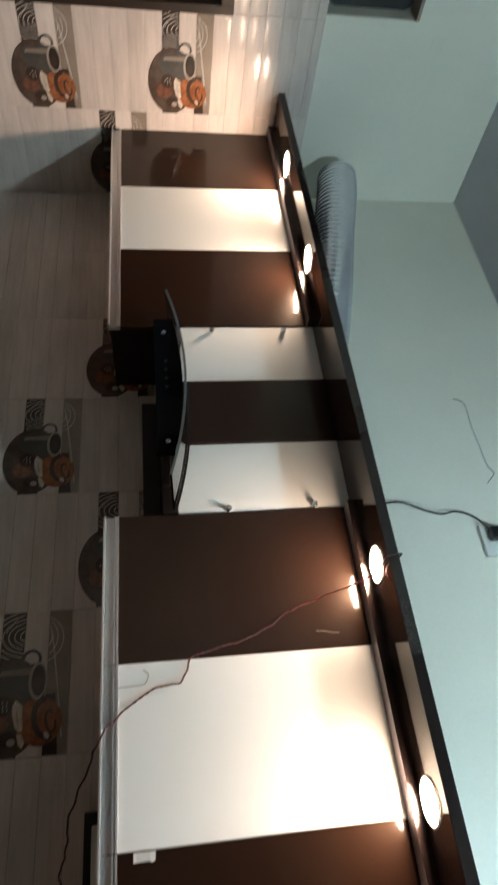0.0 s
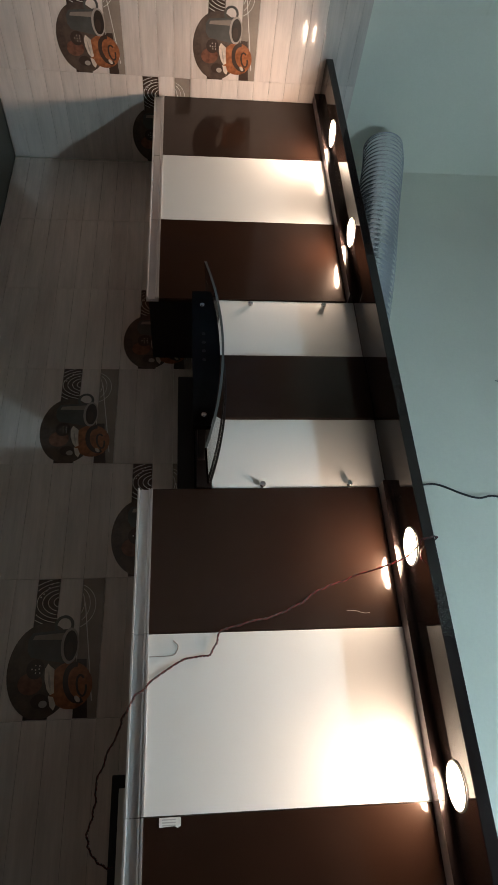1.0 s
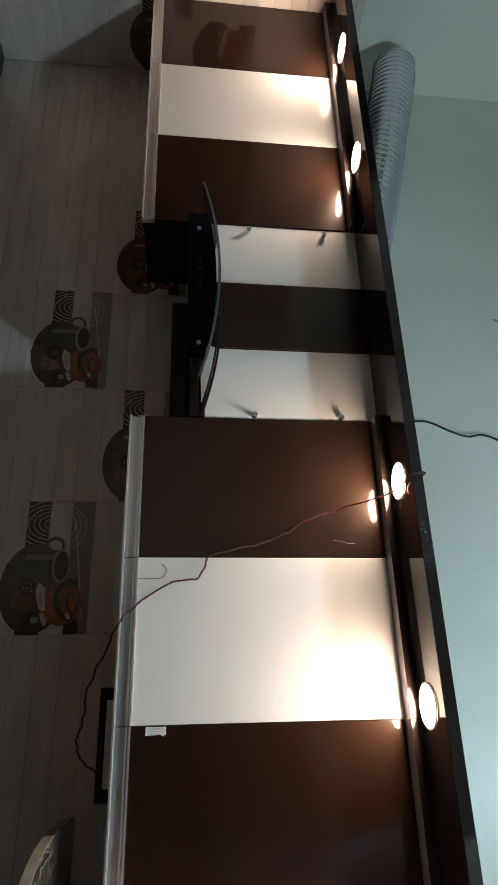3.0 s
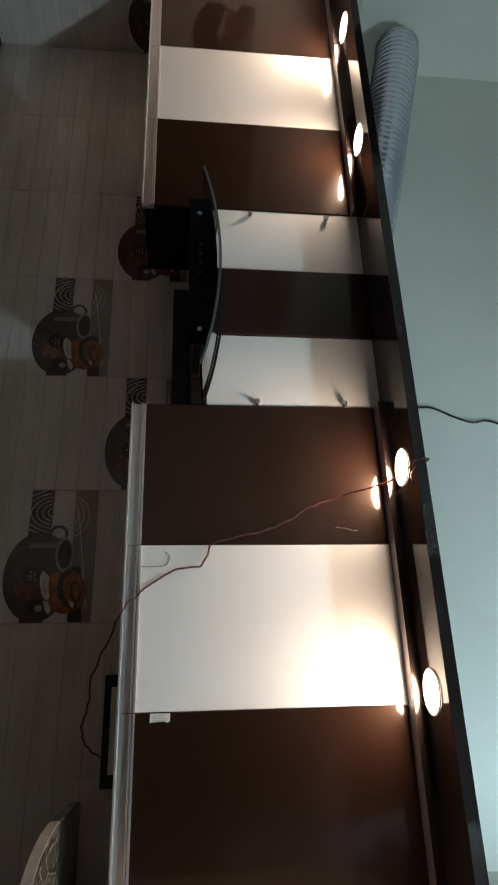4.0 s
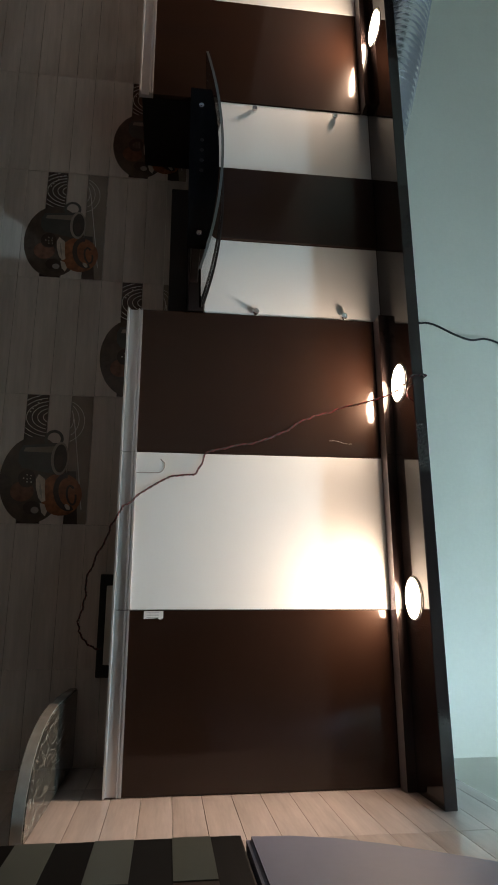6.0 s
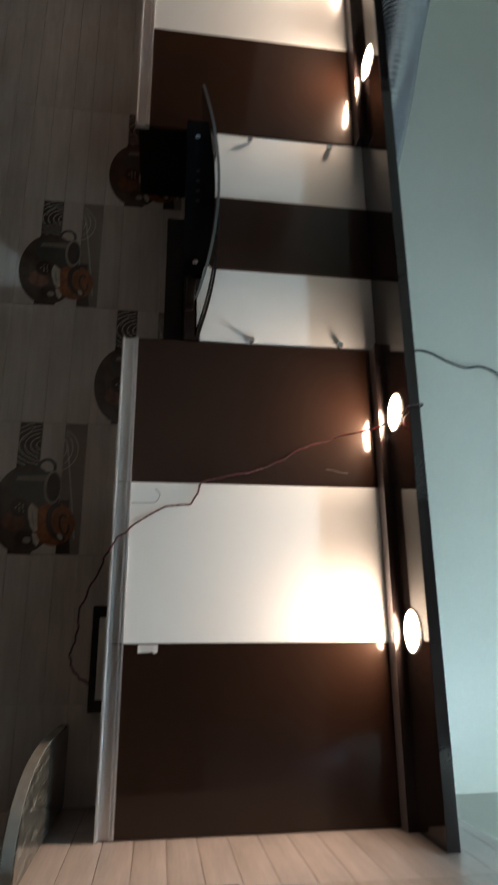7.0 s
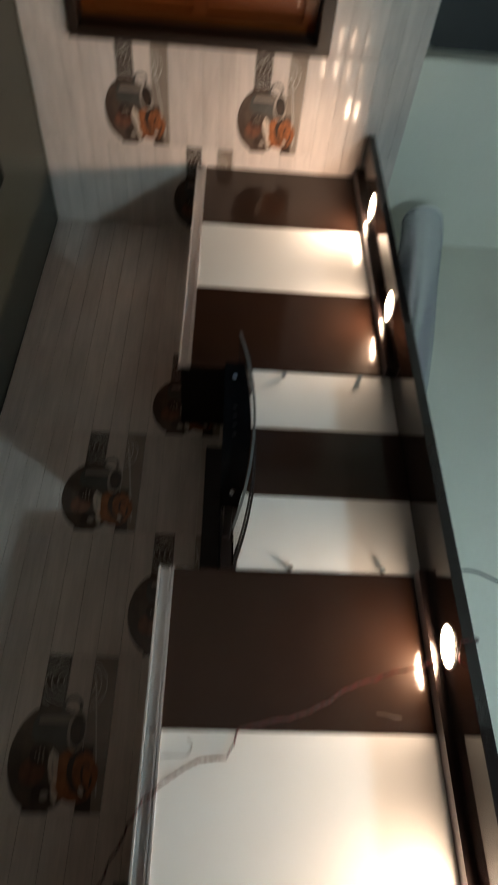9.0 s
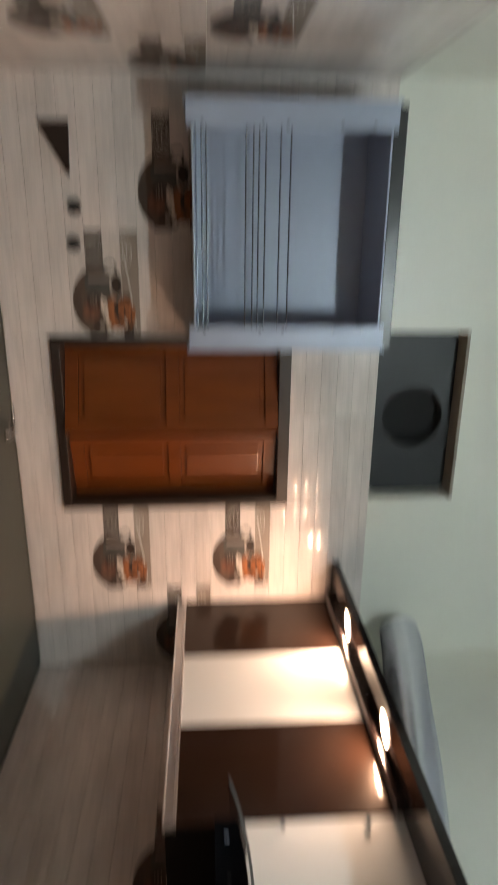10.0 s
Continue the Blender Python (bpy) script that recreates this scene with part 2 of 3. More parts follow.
# Same wall continued out of view, darkened so less bulb light bounces back.
part("rear_plaster", boxes((0.008, 0.2, YR - 0.2, -1.6, 0, CEIL)), LOW_BOUNCE, wall_east, "unseen wall stretch darkened to cut bounced light")
wall_south = tagged(part("wall_south", boxes((XL - 0.2, 0.2, YR - 0.2, YR, 0, CEIL)), LOW_BOUNCE),
                    "unseen wall closing the kitchen, darkened to cut bounced light", "wall", kind="structure")

YS = -2.42           # tiled return wall beside the rack
wall_return = thing("wall_return", (XL, YS, 0), "short wall clad in plank tiles beside the plate rack", "wall", kind="structure")
part("plaster", boxes((XW + 0.0005, -1.35, YS - 0.15, YS - 0.008, 0, CEIL - 0.0005)), PAINT, wall_return)

# counter along the back wall and the left wall
bm = extrude(bmesh.new(), [(XL, YB), (XL, YS), (XL + 0.6, YS), (XL + 0.6, -0.25), (0, -0.25), (0, YB)], "z", COUNTER_Z - 0.03, COUNTER_Z)
counter = tagged(part("countertop", bm, COUNTER), "polished dark green granite countertop round the corner", "countertop", kind="structure")
bm = extrude(bmesh.new(), [(XL, YB), (XL, YS), (XL + 0.55, YS), (XL + 0.55, -0.2), (0, -0.2), (0, YB)], "z", 0.0, COUNTER_Z - 0.03)
tagged(part("counter_base", bm, DARK), "plain dark brown base under the counter", "counter base", kind="structure")

# ---------------------------------------------------------------- wall cabinets
Z0, Z1 = 1.622, 2.346     # doors' bottom and top
EDGES = [(-3.449, -3.001, 0), (-3.001, -2.581, 1), (-2.581, -2.143, 0), (-1.343, -0.894, 0), (-0.894, -0.455, 1), (-0.455, -0.001, 0)]


def handle_profile(x0, x1, parent):
    """Extruded aluminium grip under a door: two lips and a hollow web."""
    o = [(-0.010, 1.5760), (-0.010, 1.5805), (0.006, 1.5830), (0.006, 1.6080), (-0.006, 1.6095), (-0.006, 1.6130), (0.003, 1.6135), (0.003, 1.6165), (-0.006, 1.6170),
         (-0.006, 1.6215), (0.020, 1.6215), (0.020, 1.5760)]
    bm = extrude(bmesh.new(), o, "x", x0 + 0.0012, x1 - 0.0012)
    return part("handle_profile", bm, ALU, parent, "brushed aluminium grip profile")


def wall_cabinet(x0, x1, white):
    tone = "glossy white" if white else "glossy dark brown"
    c = thing("wall_cabinet", ((x0 + x1) / 2, 0.18, 1.57), tone + " laminate wall cabinet with aluminium bottom profile", "cabinet", "wall cabinets")
    part("body", boxes((x0 + 0.0006, x1 - 0.0006, 0.021, YB - 0.002, 1.585, SOFFIT - 0.011)), CARCASS, c, "black carcass")
    door = part("door", boxes((x0 + 0.0012, x1 - 0.0012, 0.0, 0.019, Z0, Z1), bevel=0.0012), WHITE if white else DARK, c)
    handle_profile(x0, x1, c)
    part("top_strip", boxes((x0 + 0.0005, x1 - 0.0005, -0.048, 0.019, Z1 + 0.0046, SOFFIT - 0.0003), (x0 + 0.0005, x1 - 0.0005, -0.048, -0.0465, Z1 + 0.0010, Z1 + 0.0046)), BLACK_EDGE, c, "dark filler strip")
    part("strip_edge", boxes((x0 + 0.0005, x1 - 0.0005, -0.046, 0.019, Z1 + 0.0014, Z1 + 0.0042)), BEAD, c, "dull grey metal underside")
    return door


doors = [wall_cabinet(*e) for e in EDGES]
cornice = thing("cornice_board", (XL / 2, 0.07, SOFFIT), "dark brown overhanging cornice board above the wall cabinets", "cornice")
part("board", boxes((XL + 0.001, -0.001, -0.215, 0.03, SOFFIT, SOFFIT + 0.032), bevel=0.0015), BLACK_EDGE, cornice)


def recessed_spot(x, y):
    s = thing("recessed_spotlight", (x, y, SOFFIT), "lit round warm recessed spotlight in the cornice underside", "spotlight", "cornice spotlights")
    bm = bmesh.new()
    prof = [(0.053, -0.001), (0.057, -0.001), (0.058, -0.002), (0.056, -0.0045), (0.053, -0.004)]
    rings = [[bm.verts.new((x + r * math.cos(a * math.pi / 16), y + r * math.sin(a * math.pi / 16), SOFFIT + z)) for r, z in prof] for a in range(32)]
    for a in range(32):
        for k in range(5):
            bm.faces.new((rings[a - 1][k - 1], rings[a - 1][k], rings[a][k], rings[a][k - 1]))
    bmesh.ops.recalc_face_normals(bm, faces=bm.faces)
    part("trim_ring", bm, PLASTIC_WHITE, s, "white trim ring", True)
    part("lens", cyl(bmesh.new(), (x, y, SOFFIT - 0.0038), (x, y, SOFFIT - 0.001), 0.0535, n=40), LENS, s, "glowing lens")


for lx, ly in LAMPS:
    recessed_spot(lx, ly)

# ---------------------------------------------------------------- hood bay
GX0, GX1 = -2.143, -1.343


def hood_panel(x0, x1, knob_x):
    p = thing("hood_side_panel", ((x0 + x1) / 2, 0.01, 1.75), "white laminate panel beside the hood shaft", "panel", "hood side panels")
    part("board", boxes((x0 + 0.001, x1 - 0.001, 0.004, 0.020, 1.808, SOFFIT - 0.001), bevel=0.001), WHITE, p)
    for z in (1.968, 2.250):
        k = part("stud", cyl(cyl(cyl(bmesh.new(), (knob_x, 0.004, z), (knob_x, -0.004, z), 0.0085), (knob_x, -0.004, z), (knob_x, -0.007, z), 0.0055),
                             (knob_x, -0.007, z), (knob_x, -0.012, z), 0.0105, 0.0085), CHROME, p, "chrome standoff stud", True)


hood_panel(GX0, -1.873, GX0 + 0.026)
hood_panel(-1.604, GX1, GX1 - 0.010)
shaft = thing("hood_shaft_cover", (-1.738, 0.1, 1.75), "dark brown laminate cover over the hood shaft", "hood cover")
part("front_board", boxes((-1.872, -1.605, -0.004, 0.016, 1.80, SOFFIT - 0.001), bevel=0.001), DARK, shaft)
part("side_board", boxes((-1.872, -1.856, 0.017, YB - 0.01, 1.80, SOFFIT - 0.001)), DARK, shaft)
part("side_board", boxes((-1.621, -1.605, 0.017, YB - 0.01, 1.80, SOFFIT - 0.001)), DARK, shaft)

hood = thing("cooker_hood", (-1.73, 0.1, 1.70), "black cooker hood with arched smoked glass canopy", "cooker hood")


def canopy_z(x):
    u = (x + 1.732) / 0.394
    return 1.850 - 0.062 * u * u


bm = bmesh.new()
n = 32
cols = []
for i in range(n + 1):
    x = -2.085 + (GX1 - 0.003 + 2.085) * i / n
    z = canopy_z(x)
    front = -0.245
    cols.append([bm.verts.new(c) for c in ((x, front, z - 0.012), (x, front, z - 0.006), (x, -0.026, z + 0.006), (x, -0.026, z))])
for a, b in zip(cols, cols[1:]):
    for k in range(4):
        bm.faces.new((a[k - 1], a[k], b[k], b[k - 1]))
bm.faces.new(cols[0])
bm.faces.new(cols[-1][::-1])
bmesh.ops.recalc_face_normals(bm, faces=bm.faces)
part("canopy", bm, CLEAR_GLASS, hood, "arched smoked glass canopy", True)
bm = bmesh.new()
arch = list(np.linspace(-2.083, GX1 - 0.004, 29))
extrude(bm, [(x, canopy_z(x) + 0.0065) for x in arch] + [(x, canopy_z(x) + 0.0135) for x in arch[::-1]], "y", -0.040, -0.027)
part("rear_trim", bm, CARCASS, hood, "black trim along the canopy")
# Pale strip laid on the front glass edge to draw its lamp highlight.
bm = bmesh.new()
extrude(bm, [(x, canopy_z(x) - 0.0128) for x in arch] + [(x, canopy_z(x) - 0.0052) for x in arch[::-1]], "y", -0.2475, -0.2455)
part("front_edge", bm, GLASS_EDGE_SHINE, hood, "polished glass edge, its highlight added as a pale strip")
bm = bmesh.new()
outline = [(-1.975, 1.746), (-1.440, 1.746)] + [(x, canopy_z(x) - 0.017) for x in np.linspace(-1.440, -1.975, 25)]
extrude(bm, outline, "y", -0.215, -0.195)
front = part("front_panel", bm, BLACK_GLASS, hood, "black glass front panel")
for bx in (-1.912, -1.478):
    part("bolt", cyl(cyl(bmesh.new(), (bx, -0.2155, 1.779), (bx, -0.219, 1.779), 0.0085, 0.0075), (bx, -0.219, 1.779), (bx, -0.222, 1.779), 0.004), CHROME, front, "chrome bolt", True)
for i in range(4):
    bx = -1.79 + 0.035 * i
    part("button", cyl(bmesh.new(), (bx, -0.2155, 1.782), (bx, -0.2165, 1.782), 0.006, n=12), CARCASS, front, "faint grey touch button")
part("body", boxes((-1.972, -1.443, -0.194, 0.0, 1.760, 1.785), (GX0 + 0.004, GX1 - 0.004, 0.0, YB - 0.012, 1.757, 1.806), bevel=0.003), CARCASS, hood)
part("filter_box", boxes((-1.868, -1.365, 0.12, YB - 0.012, 1.695, 1.7565), bevel=0.004), CARCASS, hood, "black filter housing")

# ---------------------------------------------------------------- flexible duct on the cabinets
duct = thing("flexible_duct", (-2.6, 0.2, SOFFIT), "silver ribbed foil exhaust duct lying over the cabinets", "duct")
path = spline([(-3.325, 0.155, 2.722), (-3.2, 0.15, 2.700), (-2.9, 0.15, 2.630), (-2.5, 0.15, 2.540), (-2.15, 0.16, 2.450), (-1.95, 0.17, 2.36)], 360)
run = [0.0]
for p, q in zip(path, path[1:]):
    run.append(run[-1] + (q - p).length)


def rib(i):
    """Radius of the hose: a thin wire rib every 31 mm standing proud of the slack foil between."""
    u = (run[i] / 0.031) % 1.0
    d = 0.031 * min(u, 1 - u)
    return 0.0985 + 0.0027 * math.exp(-((d / 0.0023) ** 2)) - 0.0008 * math.sin(math.pi * u) + 0.0012 * math.sin(run[i] * 9.0)


part("hose", tube(bmesh.new(), path, rib, 40), FOIL, duct, "", True)
bm = bmesh.new()
ring = [Vector((-3.328, 0.155 + 0.099 * math.cos(a * math.pi / 18), 2.723 + 0.099 * math.sin(a * math.pi / 18))) for a in range(37)]
tube(bm, ring, 0.003, 8)
part("collar", bm, FOIL, duct, "rolled end ring", True)

# ---------------------------------------------------------------- window and exhaust opening
y0, y1, z0, z1 = WIN
window = thing("window_1", (XL, (y0 + y1) / 2, z0), "varnished wooden shutter window slightly ajar in a dark frame", "window", kind="structure")
fr = part("window_frame", boxes((XL - 0.12, XL + 0.022, y0, y0 + 0.038, z0, z1), (XL - 0.12, XL + 0.022, y1 - 0.038, y1, z0, z1),
                                (XL - 0.12, XL + 0.022, y0 + 0.038, y1 - 0.038, z0, z0 + 0.04), (XL - 0.12, XL + 0.022, y0 + 0.038, y1 - 0.038, z1 - 0.055, z1), bevel=0.003), FRAME_WOOD, window, "dark stained frame")
mid = -0.909
for a, b, pin, ajar, deep in ((y0 + 0.040, mid - 0.003, y0 + 0.040, -20, 0.080), (mid + 0.003, y1 - 0.040, y1 - 0.040, 14, 0.090)):
    za, zb = z0 + 0.042, z1 - 0.057
    zm = (za + zb) / 2
    xa, xb = XL - deep - 0.033, XL - deep
    leaf = part("shutter_leaf", boxes((xa, xb, a, a + 0.055, za, zb), (xa, xb, b - 0.055, b, za, zb), (xa, xb, a + 0.055, b - 0.055, za, za + 0.06),
                                      (xa, xb, a + 0.055, b - 0.055, zb - 0.06, zb), (xa, xb, a + 0.055, b - 0.055, zm - 0.03, zm + 0.03), bevel=0.002), WOOD, window)
    swing = Matrix.Translation(Vector((xb, pin, 0)) - base_of(window)) @ Matrix.Rotation(radians(ajar), 4, "Z") @ Matrix.Translation(base_of(window) - Vector((xb, pin, 0)))
    leaf.matrix_basis = swing
    for p, q in ((za + 0.06, zm - 0.03), (zm + 0.03, zb - 0.06)):
        part("shutter_panel", boxes((xa + 0.004, xb - 0.014, a + 0.055, b - 0.055, p, q), (xa + 0.006, xb - 0.004, a + 0.080, b - 0.080, p + 0.025, q - 0.025), bevel=0.003), WOOD, leaf)
y0, y1, z0, z1 = VENT
vent = thing("exhaust_opening", (XL - 0.1, (y0 + y1) / 2, z0), "dark square exhaust opening with a round fan hole", "vent", kind="structure")
bm = bmesh.new()
cy, cz, rad = -0.957, 2.755, 0.152
outer = [(y0, z0), (y1, z0), (y1, z1), (y0, z1)]
m = 48
inner = [bm.verts.new((XL - 0.10, cy + rad * math.cos(2 * math.pi * k / m), cz + rad * math.sin(2 * math.pi * k / m))) for k in range(m)]
deep = [bm.verts.new(v.co + Vector((-0.08, 0, 0))) for v in inner]
rim = []
for k in range(m):
    a = 2 * math.pi * k / m
    d = Vector((math.cos(a), math.sin(a)))
    s = min(((y1 if d.x > 0 else y0) - cy) / d.x if abs(d.x) > 1e-6 else 9, ((z1 if d.y > 0 else z0) - cz) / d.y if abs(d.y) > 1e-6 else 9)
    rim.append(bm.verts.new((XL - 0.10, cy + d.x * s, cz + d.y * s)))
for k in range(m):
    bm.faces.new((inner[k - 1], inner[k], rim[k], rim[k - 1]))
    # The hole's inside is coloured black to stand for its shade.
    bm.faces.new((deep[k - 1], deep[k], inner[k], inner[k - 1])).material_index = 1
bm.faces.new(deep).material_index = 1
bmesh.ops.recalc_face_normals(bm, faces=bm.faces)
part("board", bm, [VENT_BOARD, HOLE_SHADE], vent, "dark board with round hole")
# Black sheet added in place of the darkness behind the board.
part("backing", boxes((XL - 0.21, XL - 0.183, y0, y1, z0, z1)), HOLE_SHADE, vent, "black sheet for the shade behind the hole")
part("lintel_edge", boxes((XL - 0.1, XL + 0.003, y0, y1 + 0.0, z1 - 0.014, z1)), surface("raw_plaster_edge", (0.30, 0.25, 0.20), 0.8, vary=0.3, bump=0.4), vent, "raw brownish plaster edge")

# ---------------------------------------------------------------- steel plate rack on the left wall
RX, RY0, RY1, RZ0, RZ1 = -3.10, -2.280, -1.370, 1.690, 2.430
rack = thing("plate_rack", (XL, (RY0 + RY1) / 2, RZ0), "blue-filmed stainless steel plate rack hung on the wall", "plate rack")
part("back_sheet", boxes((XL + 0.002, XL + 0.006, RY0, RY1, RZ0, RZ1)), STEEL, rack)
for y in (RY0, RY1 - 0.012):
    side = part("side_sheet", boxes((XL + 0.006, RX, y, y + 0.012, RZ0 - 0.03, RZ1 + 0.03), bevel=0.003), STEEL, rack)
    inner_y = (y + 0.012, y + 0.100) if y == RY0 else (y - 0.085, y)
    part("flange", boxes((RX - 0.012, RX, *inner_y, RZ0 - 0.02, RZ1 + 0.02), bevel=0.003), STEEL, side)
    ry = inner_y[1] - 0.012 if y == RY0 else inner_y[0] + 0.012
    for z in (1.73, 1.95, 2.04, 2.24, 2.36):
        part("rivet", cyl(bmesh.new(), (RX, ry, z), (RX + 0.004, ry, z), 0.007, 0.004, 10), ROD, side)
part("top_sheet", boxes((XL + 0.006, RX, RY0 + 0.012, RY1 - 0.012, RZ1 - 0.008, RZ1), bevel=0.002), STEEL, rack)
part("valance", boxes((RX - 0.02, RX - 0.002, RY0 + 0.013, RY1 - 0.013, RZ1 + 0.001, RZ1 + 0.050), bevel=0.002), PLASTIC_BLACK, rack, "black top strip")
part("bottom_sheet", boxes((XL + 0.006, RX, RY0 + 0.012, RY1 - 0.012, RZ0, RZ0 + 0.008), bevel=0.002), STEEL, rack)
for z in (1.705, 1.726, 1.744, 1.891, 1.919, 1.940, 1.965, 2.020, 2.058):
    part("rod", cyl(bmesh.new(), (-3.13, RY0 + 0.012, z), (-3.13, RY1 - 0.012, z), 0.0034, n=8), ROD, rack)

# ---------------------------------------------------------------- corner shelf, switch plate, side unit
bm = bmesh.new()
arc = [(-0.003, YB - 0.004), (-0.003, -0.345)]
for k in range(1, 14):
    a = math.pi / 2 * k / 14
    arc.append((-0.003 - 0.222 * math.sin(a) ** 0.8, YB - 0.10 - (0.345 + YB - 0.10) * math.cos(a) ** 0.55))
arc += [(-0.225, YB - 0.10), (-0.225, YB - 0.004)]
extrude(bm, arc, "z", 1.428, 1.456)
bmesh.ops.bevel(bm, geom=[e for e in bm.edges if abs(e.verts[0].co.z - e.verts[1].co.z) < 1e-5], offset=0.004, segments=2, affect="EDGES")
shelf = thing("corner_shelf", (-0.1, 0.2, 1.428), "dark veined marble corner shelf with a rounded front", "shelf")
part("slab", bm, MARBLE, shelf, "", True)
front = arc[1:-1]
bm = bmesh.new()
strip = []
for k, (x, y) in enumerate(front):
    a, b = front[max(k - 1, 0)], front[min(k + 1, len(front) - 1)]
    d = Vector((b[1] - a[1], a[0] - b[0])).normalized() * -0.0015
    strip.append([bm.verts.new((x + d.x, y + d.y, 1.4305)), bm.verts.new((x + d.x, y + d.y, 1.4535)), bm.verts.new((x - 2 * d.x, y - 2 * d.y, 1.4535)), bm.verts.new((x - 2 * d.x, y - 2 * d.y, 1.4305))])
for a, b in zip(strip, strip[1:]):
    for k in range(4):
        bm.faces.new((a[k - 1], a[k], b[k], b[k - 1]))
bm.faces.new(strip[0])
bm.faces.new(strip[-1][::-1])
bmesh.ops.recalc_face_normals(bm, faces=bm.faces)
part("front_edge", bm, surface("pale_stone_edge", (0.30, 0.30, 0.28), 0.2, vary=0.3, scale=20), shelf, "pale polished stone edge", True)
switch = thing("switch_board", (-0.407, YB, 1.46), "white switch plate in a black surface box on the tiles", "switch")
part("box", boxes((-0.569, -0.256, YB - 0.040, YB - 0.001, 1.508, 1.61), bevel=0.004), PLASTIC_BLACK, switch)
plate = part("plate", boxes((-0.533, -0.294, YB - 0.046, YB - 0.0405, 1.530, 1.602), bevel=0.002), PLASTIC_WHITE, switch, "white cover plate")
for i in range(5):
    sx = -0.522 + 0.044 * i
    part("rocker", boxes((sx, sx + 0.034, YB - 0.050, YB - 0.0465, 1.545, 1.59), bevel=0.001), PLASTIC_WHITE, plate)

unit = thing("wall_rack_unit", (-0.03, -0.9, 1.0), "black and grey slatted rack with a lavender-grey top box", "rack")
part("back_panel", boxes((-0.058, -0.002, -1.30, -0.500, 1.05, 1.866), bevel=0.004), surface("matt_black_board", (0.006, 0.006, 0.006), 0.55, vary=0.2, ior=1.2), unit)
for i in range(5):
    z = 1.742 - 0.134 * i
    part("grey_panel", boxes((-0.0600, -0.0585, -0.700, -0.506, z, z + 0.068), bevel=0.0005), GREYGREEN, unit, "grey-green inset panel")
    part("brown_panel", boxes((-0.0600, -0.0585, -1.00, -0.706, z, z + 0.068), bevel=0.0005), FRAME_WOOD, unit, "dark brown inset panel")
side = [(-0.530, 1.872), (-0.536, 1.95), (-0.560, 2.03), (-0.602, 2.11), (-0.655, 2.19), (-0.720, 2.28), (-0.800, 2.38), (-0.92, 2.47), (-1.30, 2.52), (-1.30, 1.872)]
bm = extrude(bmesh.new(), side, "x", -0.066, -0.002)
bmesh.ops.bevel(bm, geom=[e for e in bm.edges if abs(e.verts[0].co.x - e.verts[1].co.x) < 1e-5 and e.verts[0].co.x < -0.05], offset=0.008, segments=3, affect="EDGES")
part("top_box", bm, LAVENDER, unit, "lavender-grey enamelled box", True)

# ---------------------------------------------------------------- door label, cable, wires
label = thing("door_label", (-0.43, 0, 1.65), "small torn white printed sticker on the dark door", "sticker")
bm = bmesh.new()
extrude(bm, [(-0.4525, 1.660), (-0.4525, 1.712), (-0.434, 1.712), (-0.430, 1.704), (-0.434, 1.698), (-0.432, 1.660)], "y", -0.0009, -0.0002)
part("paper", bm, PAPER, label)
for i in range(3):
    part("print_bar", boxes((-0.449 + 0.006 * i, -0.4465 + 0.006 * i, -0.0012, -0.00095, 1.667, 1.700)), INK, label)

# pale scratch and grey hook-shaped stroke on two of the doors
GREY_MARK = surface("grey_mark", (0.30, 0.28, 0.26), 0.6, vary=0.4, scale=90)
part("scratch", tube(bmesh.new(), spline([(-0.944, -0.0002, 2.188), (-0.943, -0.0002, 2.214), (-0.936, -0.0002, 2.236), (-0.936, -0.0002, 2.256)], 6), 0.0005, 5), GREY_MARK, doors[3].parent, "thin pale scratch")
part("hook_stroke", tube(bmesh.new(), spline([(-0.832, -0.0002, 1.624), (-0.833, -0.0002, 1.665), (-0.836, -0.0002, 1.692), (-0.858, -0.0002, 1.703), (-0.874, -0.0002, 1.690)], 8), 0.0013, 5), GREY_MARK, doors[4].parent, "faint grey hook mark")

wire = thing("twisted_wire", (-0.9, -0.03, 1.6), "thin twisted red and black wire hanging over the doors", "wire")
core = spline([(-1.075, -0.19, 2.4085), (-1.080, -0.2195, 2.4085), (-1.068, -0.2195, 2.366), (-1.060, -0.11, 2.350), (-1.043, -0.010, 2.225), (-1.004, -0.007, 2.113),
               (-0.960, -0.007, 2.042), (-0.926, -0.007, 1.950), (-0.897, -0.007, 1.830), (-0.832, -0.008, 1.790), (-0.820, -0.008, 1.716), (-0.752, -0.012, 1.616),
               (-0.703, -0.014, 1.575), (-0.650, 0.08, 1.540), (-0.556, 0.17, 1.487), (-0.482, 0.22, 1.476), (-0.424, 0.27, 1.455), (-0.380, 0.30, 1.463), (-0.348, 0.315, 1.495),
               (-0.340, 0.318, 1.520)], 56)
core = [p + Vector((0.0022 * math.sin(i * 0.135) * math.sin(i * 0.031 + 1), 0, 0.0032 * math.sin(i * 0.171 + 2) * math.sin(i * 0.043))) for i, p in enumerate(core)]
for phase, mat in ((0, RED), (math.pi, PLASTIC_BLACK)):
    turned = [p + Vector((math.cos(i * 0.37 + phase), 0.6 * math.sin(i * 0.37 + phase), math.sin(i * 0.37 + phase))) * 0.0017 for i, p in enumerate(core)]
    part("strand", tube(bmesh.new(), turned, 0.0016, 6), mat, wire, "", True)

cable = thing("black_cable", (-1.45, YB, 2.6), "black cable running up the painted wall to a plug", "cable")
